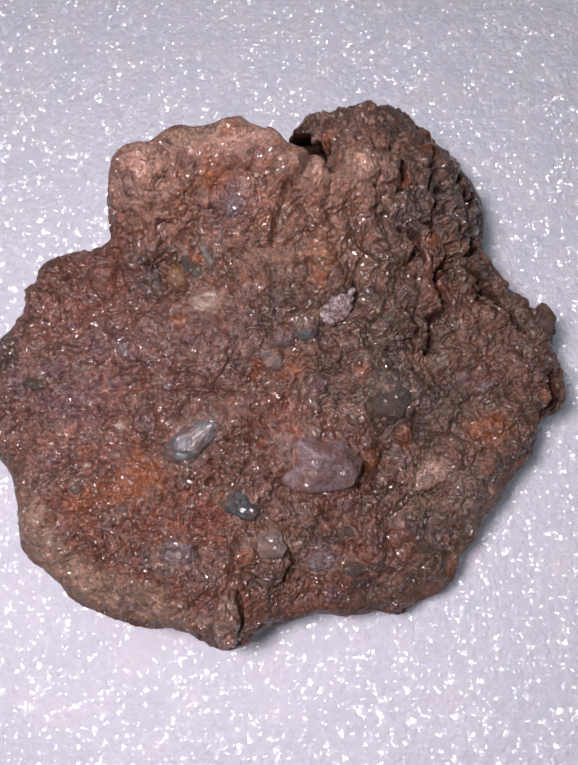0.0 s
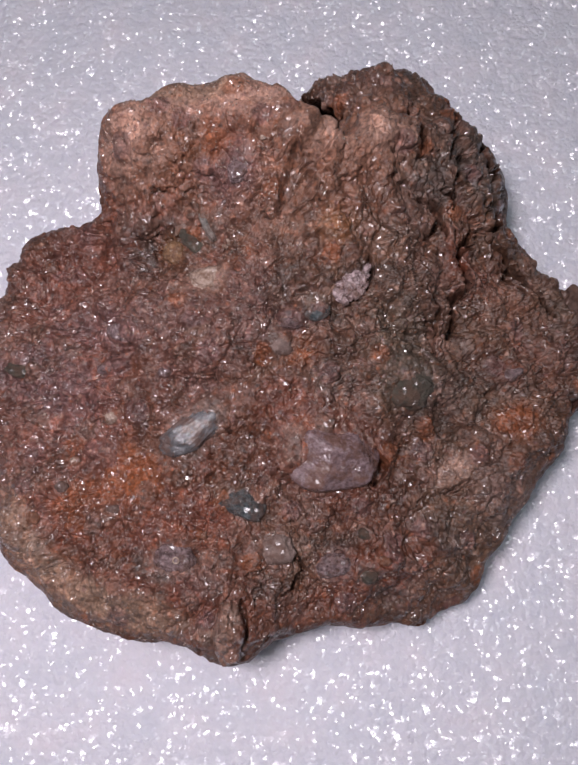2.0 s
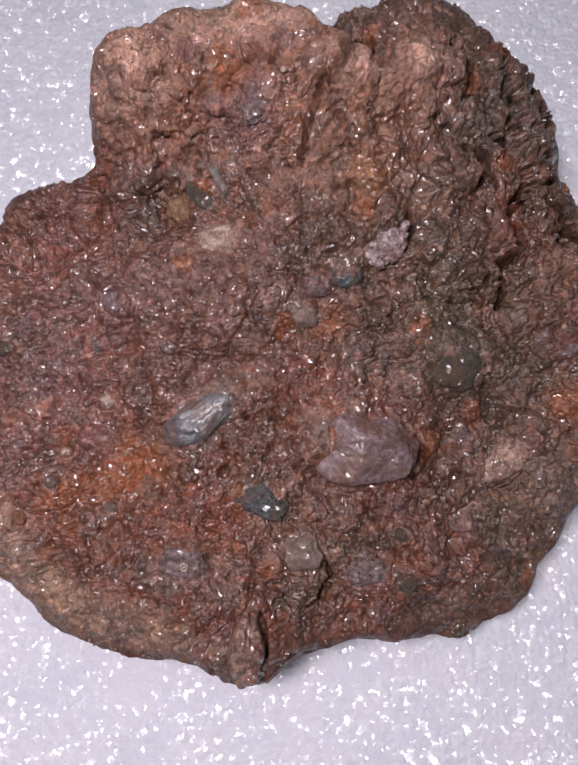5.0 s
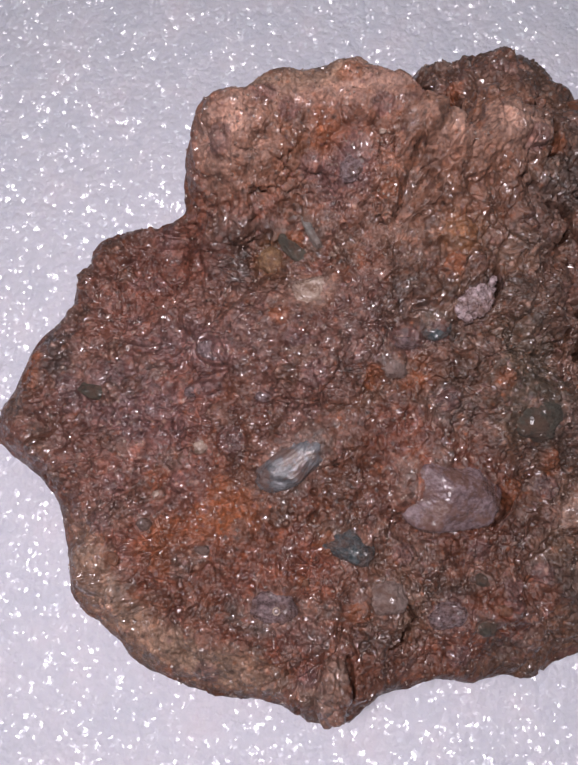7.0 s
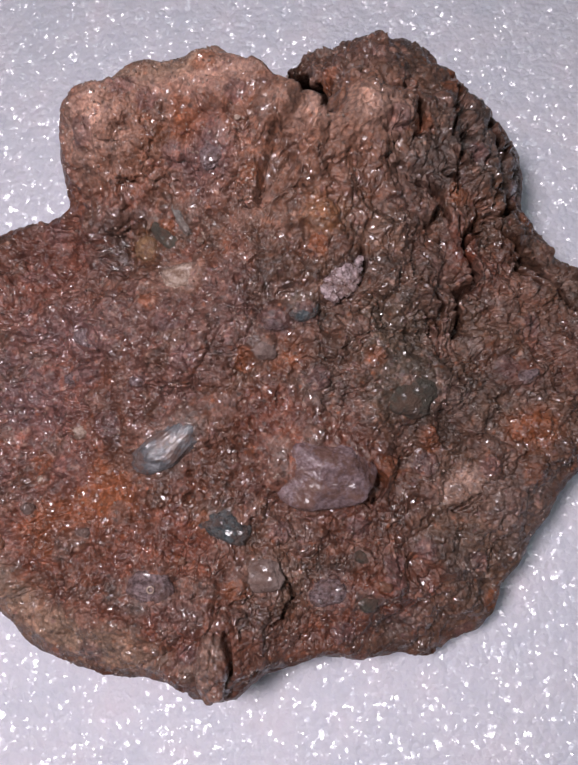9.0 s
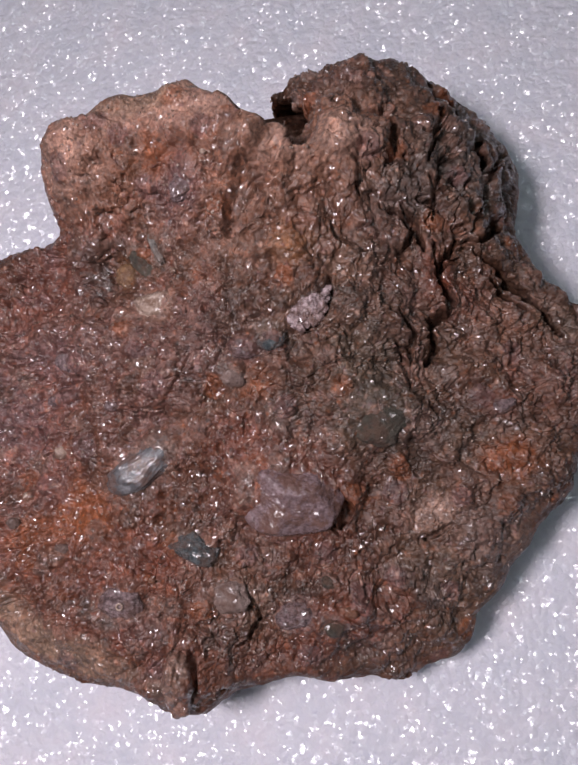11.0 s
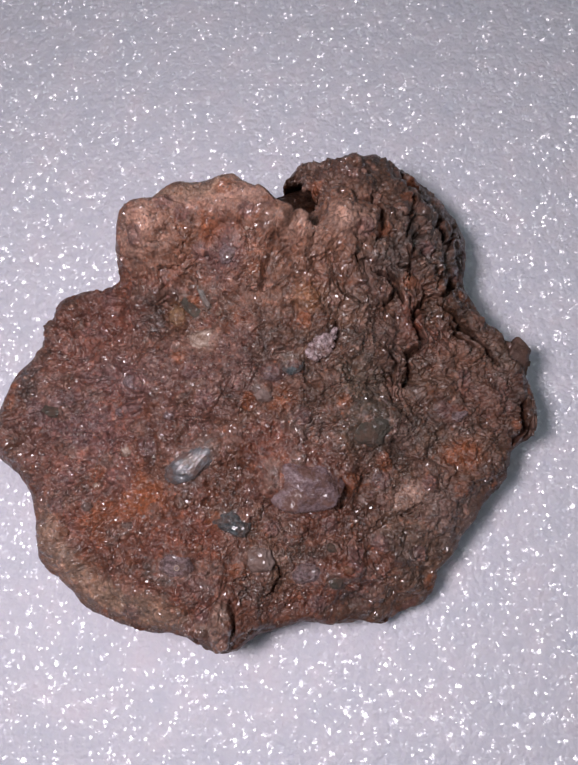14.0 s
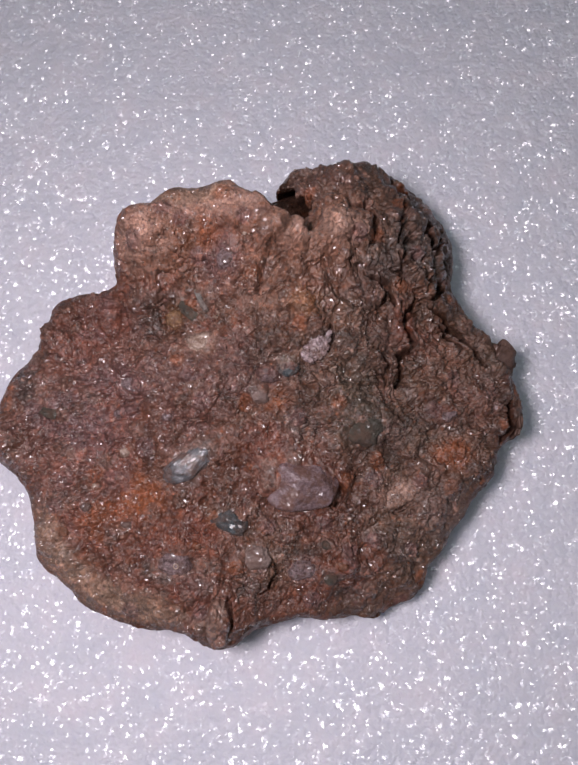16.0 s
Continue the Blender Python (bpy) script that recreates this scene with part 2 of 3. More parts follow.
def part(name, bm, material, parent, label=""):
    me = bpy.data.meshes.new(name)
    bm.to_mesh(me)
    bm.free()
    me.materials.append(material)
    me.shade_smooth()
    ob = new(name, me)
    ob.parent = parent
    return tagged(ob, label)


def slab(name, lo, hi, material, label, category):
    bm = bmesh.new()
    bmesh.ops.create_cube(bm, size=1)
    for v in bm.verts:
        v.co = [lo[n] + (v.co[n] + 0.5) * (hi[n] - lo[n]) for n in range(3)]
    bmesh.ops.bevel(bm, geom=bm.edges[:], offset=0.002, segments=2, affect="EDGES")
    me = bpy.data.meshes.new(name)
    bm.to_mesh(me)
    bm.free()
    me.materials.append(material)
    return tagged(new(name, me), label, category, kind="structure")


slab("floor", (-1.6, -1.6, -0.062), (1.6, 1.9, -0.012), BENCH, "plain grey laminate surface under the foam sheet", "floor")
slab("wall_north", (-1.7, 1.9, -0.062), (1.7, 2.0, 2.5), WALL, "plain pale painted wall of the room", "wall")
slab("wall_south", (-1.7, -1.7, -0.062), (1.7, -1.6, 2.5), WALL, "plain pale painted wall of the room", "wall")
slab("wall_east", (1.6, -1.6, -0.062), (1.7, 1.9, 2.5), WALL, "plain pale painted wall of the room", "wall")
slab("wall_west", (-1.7, -1.6, -0.062), (-1.6, 1.9, 2.5), WALL, "plain pale painted wall of the room", "wall")
slab("ceiling", (-1.6, -1.6, 2.4), (1.6, 1.9, 2.5), WALL, "plain pale painted ceiling of the room", "ceiling")


def faces_of(rows, cols):
    i = np.arange(rows * cols).reshape(rows, cols)
    return np.stack([i[:-1, :-1], i[:-1, 1:], i[1:, 1:], i[1:, :-1]], -1).reshape(-1, 4)


def foam_sheet():
    """A sheet of closed-cell foam: a skin of small domed bubbles, finest under the stone and round it."""
    def spread(lo, hi, step, end):
        mid, out = np.arange(lo, hi, step), step * 1.22 ** np.arange(1, 40)
        left, right = lo - np.cumsum(out), hi + np.cumsum(out)
        return np.concatenate([left[left > -end][::-1], mid, right[right < end]])

    xs, ys = spread(-82, 82, 0.235, 300), spread(-72, 112, 0.235, 300)
    gx, gy = np.meshgrid(xs, ys)
    p = np.stack([gx.ravel(), gy.ravel(), np.zeros(gx.size)], 1)
    warp = p.copy()
    warp[:, 0] += 0.5 * grain(p, 0.6, 301)
    warp[:, 1] += 0.5 * grain(p, 0.6, 302)
    f1, f2, who = cells(warp, 0.52, 310)
    g1, g2, which = cells(warp, 1.15, 320)
    z = 0.07 * (0.35 + who) * ease(0.0, 0.9, f2 - f1) - 0.20 * f1 * f1
    z += 0.03 * (0.2 + which) * ease(0.0, 0.8, g2 - g1) - 0.07 * g1 * g1
    z += 0.10 * grain(p, 0.11, 330) + 0.035 * grain(p, 2.3, 331)
    p[:, 2] = z - z.max() * 0.6
    rim = np.zeros(gx.shape, bool)
    rim[0], rim[-1], rim[:, 0], rim[:, -1] = True, True, True, True
    p[rim.ravel(), 2] = -12.0
    return tagged(mesh_object("foam_sheet", p * 0.001, faces_of(*gx.shape), FOAM), "white closed-cell packing foam sheet with a glittering bubbly skin", "foam", kind="structure")


foam_sheet()

# ---- the stone ----
# Plan outline: harmonics of the radius in millimetres round the middle (-3, -2).
MIDDLE = (-3.0, -2.0)
COS = [39.46, 1.27, 2.45, -2.6, -0.41, 0.64, 2.11, 0.6, 0.32, -0.05, -0.04, -0.25, -0.12, -0.01, 0.44, -0.24, -0.21, 0.35, 0.24, 0.11, -0.36, 0.16, 0.23, 0.01, -0.09, 0.15, -0.02, 0.05, -0.02, 0.11, -0.05, 0.01, -0.11, -0.01, -0.02]
SIN = [-0.09, 4.38, -0.38, -1.5, -0.6, 0.22, 0.76, -0.13, -0.12, 0.95, -0.28, 0.07, -0.49, 0.53, 0.03, -0.37, -0.01, 0.11, 0.26, 0.03, -0.25, 0.01, 0.07, -0.12, -0.12, -0.1, 0.09, -0.03, 0.05, -0.05, -0.11, -0.07, -0.07, 0.04]
# Height of the worn top: powers of x / 40 and y / 40, then broad swellings and hollows (x, y, spread).
HEIGHT = [29.62, 15.63, 3.22, -9.07, -7.85, -3.42, -1.27, -5.91, 2.27, -11.13, -13.55, -16.54, 1.36, 1.61, 1.62, 7.47, -3.48, -7.64, -4.12, -1.27, -2.14]
SWELLS = [(-21, 23, 6), (-14, 10, 5), (-28, 12, 6), (17, -36, 6), (2, -23, 5), (30, 8, 6)]

# The brow, its hollows and other swellings: x, y, spread, height.
BULGES = [(1.5, 21.5, 4, 3.0), (10.5, 21, 3.5, 2.8), (-20.5, 15.5, 3.5, 3.1), (-17.5, 10.5, 3, -3.5), (10.5, 13.5, 3.5, -1.9), (18.5, 8, 4, -1.4), (21.5, 2, 4, -1.5), (-13, 2, 6, 1.1), (0, -31, 3.5, -2.4), (15, -15, 4, -1.1), (-16, -27, 4, 0.9), (5, 0, 5, 0.5), (-5, 24, 4, 1.9), (-17, 23, 3, -1.5), (-3, 9.5, 4, -0.8), (15, 16.5, 3, -1.3), (17, -26, 4, -1.2)]


def radius(a):
    r = COS[0] + sum(COS[k] * np.cos(k * a) + SIN[k - 1] * np.sin(k * a) for k in range(1, len(COS)))
    return r - 0.55 * np.exp(-(((np.degrees(a) - 100 + 180) % 360 - 180) / 38) ** 2)


def crown(x, y):
    """The height of the stone's smoothed top, in millimetres."""
    powers = [(x / 40) ** i * (y / 40) ** j for i in range(5) for j in range(5 - i)]
    powers += [np.exp(-((x - a) ** 2 + (y - b) ** 2) / (2 * s * s)) for a, b, s in SWELLS]
    z = sum(c * b for c, b in zip(HEIGHT, powers))
    z = z + sum(h * np.exp(-((x - a) ** 2 + (y - b) ** 2) / (2 * s * s)) for a, b, s, h in BULGES)
    ledge = 24.7 - 0.72 * (np.clip(x, -3, 4) + 3) + 0.8 * np.maximum(0, -3 - x)
    behind = np.clip(y - 27, 0, 14)
    far_lobe = 1 - ease(0, 1, (x - 3 + 0.2 * behind) / (5 + 0.75 * behind))
    return z - 9.0 * far_lobe * ease(0, 1, (y - ledge + 0.3) / (1.3 + 0.5 * np.maximum(0, x)))


# Cracks: the line they follow, half width and depth.
CRACKS = []


def crack(width, depth, *line, through_edge=False):
    CRACKS.append((line, width, depth, through_edge))


crack(0.46, 4.2, (21.9, 13.7), (19.2, 9.9), (20.8, 7.3), (20.2, 5.6), (18.7, 3.6), (19.9, 1.8), (18.7, -0.3))
crack(0.32, 1.8, (15.0, 5.2), (16.7, 2.5), (16.8, -0.5))
crack(1.0, 6.0, (17.2, 38.6), (21.2, 35.4), (23.6, 31.4), (24.6, 27.0), (25.4, 23.6))
crack(0.42, 3.0, (11.6, 27.6), (14.0, 26.8), (14.8, 24.0), (14.4, 20.6))
crack(0.40, 2.6, (7.7, 7.0), (7.3, 4.6), (6.2, 2.6))
crack(0.40, 2.4, (17.8, 12.0), (17.0, 14.6), (15.4, 16.6))
crack(0.32, 2.2, (13.7, 27.7), (14.5, 25.4), (14.9, 22.7), (14.2, 20.1))
crack(0.37, 3.0, (13.3, 16.1), (15.3, 15.7), (16.6, 13.9), (15.6, 11.7))
crack(0.26, 1.8, (18.3, 20.3), (18.9, 18.1), (19.0, 15.5))
crack(0.48, 4.2, (24.0, 12.7), (27.6, 11.0), (30.6, 9.3), (33.0, 7.0), (34.4, 4.6))
crack(0.53, 3.8, (28.6, 20.9), (26.9, 16.9), (24.2, 14.0))
crack(0.42, 2.4, (7.7, 7.7), (7.3, 5.3), (6.1, 3.6))
crack(0.32, 2.2, (18.4, -19.8), (21.4, -17.7))
crack(0.26, 2.1, (-0.9, -27.4), (-0.5, -28.6), (-1.5, -29.9), (-1.8, -31.1), (-3.0, -32.0))
crack(0.3, 1.8, (-8.0, -32.4), (-7.5, -34.4), (-7.4, -37.0))
crack(0.53, 4.5, (36.4, -7.8), (37.5, -5.1), (38.5, -1.1))
crack(0.32, 2.2, (13.5, 28.9), (14.7, 25.3), (14.5, 21.2))
crack(0.32, 2.2, (20.6, 24.7), (19.0, 19.7), (19.1, 16.1))
crack(0.26, 1.8, (21.1, 21.5), (21.8, 18.1))
crack(1.7, 2.0, (2.6, 21.6), (0.6, 18.6), (-1.2, 15.6), (-2.8, 12.6))
crack(0.32, 1.8, (19.4, 34.3), (19.6, 27.7), (18.1, 21.7))
crack(0.32, 1.8, (32.3, 40.5), (26.7, 24.6), (24.7, 17.7))
crack(0.37, 1.8, (11.1, 16.8), (11.5, 19.6), (11.5, 21.9))
crack(0.32, 1.8, (14.9, 1.7), (16.4, -0.8), (16.8, -3.1))
crack(0.32, 2.2, (24.7, 10.7), (28.3, 8.7), (31.1, 7.3))
crack(0.32, 1.5, (6.6, -17.3), (8.5, -19.2), (9.4, -16.8))
crack(0.6, 3.2, (8.4, -14.6), (9.3, -16.6), (8.7, -18.6))
crack(2.0, 15, (-2.8, 32.2), (-1.4, 31.4), (0.4, 30.2), (2.4, 28.9), (4.0, 27.4), through_edge=True)


def crack_depth(x, y, wobble, inward):
    out = np.zeros(len(x))
    for line, width, depth, through_edge in CRACKS:
        near = np.full(len(x), 99.0)
        along = np.zeros(len(x))
        for n, ((ax, ay), (bx, by)) in enumerate(zip(line, line[1:])):
            ux, uy = bx - ax, by - ay
            s = np.clip(((x - ax) * ux + (y - ay) * uy) / (ux * ux + uy * uy), 0, 1)
            d = np.hypot(x - ax - s * ux, y - ay - s * uy)
            along = np.where(d < near, (n + s) / (len(line) - 1), along)
            near = np.minimum(near, d)
        wide = width * (0.25 + 0.95 * np.sin(np.pi * np.clip(along, 0.04, 0.96)) ** 0.6) * (1 + 0.45 * wobble)
        hold = 1.0 if through_edge else ease(0.2, 2.2, inward)
        out = np.maximum(out, hold * depth * (1 - ease(0.45, 1.25, near / np.maximum(wide, 0.08))))
    return out


# Rounded lumps in the matrix: x, y, half length, half width, turn, height.
LUMPS = [
    (13.6, 1.9, 3.0, 2.7, 30, 0.9), (-9.4, -36.4, 3.9, 1.8, 82, 2.2), (-35.4, 13.2, 3.2, 2.4, 20, 0.9), (-36.6, 7.4, 2.6, 3.0, 0, 0.7),
    (-8.0, 16.6, 3.0, 3.4, 10, 0.7), (33.6, -1.8, 1.6, 2.6, -10, 0.8), (-20.0, 19.2, 7.0, 5.4, 0, 0.5), (-22.5, -0.8, 2.4, 1.7, -20, 0.5),
    (-7.6, 21.6, 2.0, 1.8, 0, 0.5), (13.1, 13.4, 3.4, 2.8, 10, 0.6), (24.8, 5.6, 2.6, 3.4, 30, 0.6), (-30.0, -20.0, 3.2, 2.4, 20, 0.5),
    (1.0, -22.8, 2.8, 1.8, 0, 0.4), (16.4, -23.6, 2.6, 2.0, 40, 0.6), (23.0, -13.6, 3.0, 2.0, -30, 0.5), (11.0, 24.0, 3.2, 4.0, 20, 0.5),
]

# Stains, mineral patches and some painted shade: colour, x, y, half length, half width, turn in degrees.
RUST, ORANGE, OCHRE, TAN = (0.135, 0.045, 0.026), (0.205, 0.070, 0.026), (0.22, 0.105, 0.042), (0.36, 0.24, 0.185)
UMBER_AND_SHADE, CLAY, DUST = (0.080, 0.043, 0.027), (0.20, 0.105, 0.068), (0.27, 0.195, 0.14)
VIOLET, SOOT_AND_SHADE, GREY, MOSS, PALE = (0.138, 0.078, 0.075), (0.062, 0.046, 0.038), (0.150, 0.105, 0.085), (0.078, 0.060, 0.042), (0.33, 0.23, 0.18)
PATCHES = []


def patch(colour, x, y, a, b, turn):
    PATCHES.append((colour, x, y, a, b, turn))


BRICK = (0.165, 0.080, 0.063)
# broad paler areas over the left side and upper middle
patch(BRICK, -30, 3, 10, 12, 0)
patch(BRICK, -31, -14, 8, 8, 0)
patch(CLAY, -5, 16, 13, 7, 0)
# brown-olive centre, darkened further to paint in its missing shade
patch(UMBER_AND_SHADE, 1, -3, 10, 8, 20)
patch(UMBER_AND_SHADE, 8, -14, 9, 7, 0)
patch(ORANGE, -22.7, -19.2, 4.7, 2.1, 20)
patch(ORANGE, -19.4, -17.4, 2.2, 3.3, 0)
patch(ORANGE, -1.1, -3.4, 2.7, 2.1, 0)
patch(ORANGE, -0.5, -12.0, 2.2, 1.7, 0)
patch(OCHRE, 3.7, 10.8, 2.3, 2.0, 0)
patch(RUST, 21.8, 7.6, 2.0, 3.6, 80)
patch(ORANGE, 28.4, -10.2, 3.7, 2.4, 0)
patch(CLAY, -19.0, 18.8, 7.1, 6.0, 0)
patch(TAN, -21.0, 20.2, 4.4, 3.9, 0)
patch(TAN, -13.3, 24.0, 6.6, 2.2, 0)
patch(TAN, -6.7, 23.9, 5.0, 2.8, 0)
patch(CLAY, 9.5, 26.5, 7.7, 4.1, 0)
patch(TAN, 6.4, 21.3, 6.7, 3.1, 0)
patch(DUST, -29.6, -30.6, 7.6, 2.9, -32)
patch(DUST, -20.7, -34.1, 7.4, 2.3, -18)
patch(TAN, -2.5, 27.1, 6.1, 3.0, -10)
patch(VIOLET, -29.0, -7.5, 5.4, 3.7, 0)
patch(VIOLET, -8.9, 16.6, 3.3, 3.8, 0)
patch(SOOT_AND_SHADE, 19.6, 20.3, 4.3, 7.3, -70)
patch(GREY, 26.7, -19.1, 4.3, 5.5, 60)
patch(MOSS, 10.9, -1.2, 3.9, 3.9, 0)
patch(VIOLET, -25.8, 0.0, 6.8, 2.9, 0)
patch(PALE, 19.2, -16.6, 2.6, 1.8, 30)
patch(RUST, -29.4, 9.8, 5.6, 3.7, 40)
patch(CLAY, 27.2, 4.1, 3.7, 4.9, 0)
patch(SOOT_AND_SHADE, 1.6, -7.6, 4.3, 2.7, 0)
patch(RUST, -9.7, -21.6, 4.4, 3.3, 0)
patch(SOOT_AND_SHADE, -18.6, 11.2, 4.0, 2.9, 0)

# Embedded pebbles: label, material, colour of the crust round it, x, y, half length, half width, turn, height, seed, flats, bend.
PEBBLES = []


def sunk(label, material, stain_colour, x, y, a, b, turn, proud, seed, flats, bend=0.0):
    PEBBLES.append((label, material, x, y, a, b, turn, proud, seed, flats, bend))
    patch(stain_colour, x, y, a * 1.25, b * 1.3, turn)


sunk("violet-grey umber pebble", UMBER, RUST, 2.8, -15.1, 6.7, 4.6, -14, 3.3, 4, 9)
sunk("glassy grey slag pebble", SLATE, GREY, -13.6, -12.2, 4.7, 2.3, 42, 1.3, 5, 0, 0.35)
sunk("dark teal slag pebble", TEAL, MOSS, -8.0, -21.1, 3.3, 1.8, -24, 1.2, 6, 7)
sunk("grey pitted pebble", MAUVE, GREY, -15.9, -27.9, 2.5, 2.0, 0, 0.9, 7, 3)
sunk("ochre knob", GOLD, OCHRE, -16.5, 9.7, 1.5, 1.4, 0, 1.0, 8, 2)
sunk("pale grey-green sliver", PALE_STONE, MOSS, -12.2, 11.6, 2.2, 0.5, -64, 0.45, 9, 2)
sunk("dull bluish grey pebble", OLIVE, MOSS, -13.9, 10.3, 2.3, 1.1, -42, 0.5, 25, 2)
sunk("olive-grey round pebble", OLIVE, MOSS, 12.3, -6.4, 3.7, 3.3, 0, 0.55, 10, 0)
sunk("small teal slag pebble", TEAL, MOSS, 1.2, 1.4, 1.6, 1.4, 0, 0.6, 11, 3)
sunk("pale glossy lump", MAUVE, VIOLET, -1.8, 0.2, 1.6, 1.0, 0, 0.8, 12, 4)
sunk("pinkish lump", PINK, GREY, -3.3, -2.6, 1.5, 1.4, 0, 0.8, 13, 2)
sunk("pale pink sliver", MAUVE, VIOLET, -24.0, -4.8, 1.8, 0.8, 5, 0.5, 14, 4)
sunk("small dull violet pebble", MAUVE, VIOLET, -17.1, -6.0, 0.9, 0.6, 0, 0.35, 15, 3)
sunk("orange iron speck", CORAL, ORANGE, -12.6, -25.1, 0.7, 0.5, 0, 0.4, 16, 5)
sunk("orange iron bead", CORAL, ORANGE, 9.9, -27.9, 0.9, 0.7, 0, 0.6, 17, 5)
sunk("brown lump", MAUVE, VIOLET, 3.4, -28.5, 2.2, 1.5, 0, 0.7, 18, 3)
sunk("bluish grey lump", OLIVE, GREY, 7.8, -29.7, 1.3, 1.0, 0, 0.5, 19, 3)
sunk("pinkish grey lump", PINK, GREY, -3.7, -26.6, 2.3, 1.9, 0, 0.9, 20, 3)
sunk("small pale oval stone", ASH, GREY, -23.4, -22.0, 0.8, 0.6, 0, 0.3, 22, 4)
sunk("small blue-grey bead", OLIVE, GREY, 7.4, -24.7, 0.9, 0.8, 0, 0.5, 23, 3)
sunk("reddish glossy lump", MAUVE, RUST, 26.8, -4.2, 1.6, 1.2, 0, 0.5, 24, 8)
sunk("dark slate pebble", OLIVE, SOOT_AND_SHADE, -36.1, -4.5, 2.0, 0.9, -8, 0.5, 26, 3)
sunk("mauve curled lump", MAUVE, VIOLET, -22.5, -0.9, 1.9, 1.2, -20, 0.5, 27, 3)
sunk("peach quartz bead", QUARTZ, CLAY, -23.9, -11.0, 0.9, 0.8, 20, 0.5, 28, 4)
sunk("orange glassy bead", CORAL, ORANGE, -33.1, -22.9, 0.8, 0.7, 0, 0.4, 29, 4)
sunk("bluish grey bead", ASH, GREY, -29.9, -19.2, 0.8, 0.7, 0, 0.4, 30, 3)
sunk("milky glossy quartz lump", QUARTZ, TAN, -12.1, 5.1, 2.2, 1.5, 12, 0.7, 38, 4)
sunk("mauve lump in the brow", MAUVE, VIOLET, -8.0, 17.0, 2.2, 1.5, 70, 0.5, 39, 3)
sunk("pinkish pale bead", QUARTZ, CLAY, -28.5, -16.0, 0.7, 0.6, 0, 0.4, 40, 4)
patch(VIOLET, -32.2, -7.4, 5.0, 3.2, 0)
patch(SOOT_AND_SHADE, -41.4, 0.6, 2.6, 3.2, 0)
patch(VIOLET, -34.0, -4.0, 6.0, 2.6, 10)
patch(ORANGE, -21.7, -17.2, 1.4, 3.6, 10)
patch(ORANGE, 27.4, -10.4, 3.2, 2.6, 20)
patch(RUST, 19.6, 9.4, 2.0, 4.0, 10)
patch(PALE, 19.2, -16.9, 3.2, 2.0, 30)
patch(DUST, -14.5, 26.2, 9.0, 2.4, 4)
# right lobe: dark slaty tone, with the shade of its outer side painted in
patch(SOOT_AND_SHADE, 21.5, 29.0, 4.0, 8.5, -12)
patch(UMBER_AND_SHADE, 27.0, 14.0, 4.5, 5.0, 0)
patch(UMBER_AND_SHADE, 16.0, 31.0, 5.0, 5.0, 0)
patch(PALE, -9.6, -36.0, 3.4, 1.5, 82)
patch(DUST, -35.5, -24.0, 3.0, 6.0, 20)
patch(TAN, 3.0, 20.0, 4.0, 2.6, -20)
patch(TAN, 9.5, 22.0, 3.4, 3.0, 0)
patch(CLAY, 6.0, 17.5, 5.0, 2.5, 10)
patch(ORANGE, -12.0, 19.6, 3.0, 2.0, 0)
patch(ORANGE, -28.0, -20.5, 3.6, 1.8, 25)
patch(RUST, -2.0, -9.0, 4.0, 3.0, 0)


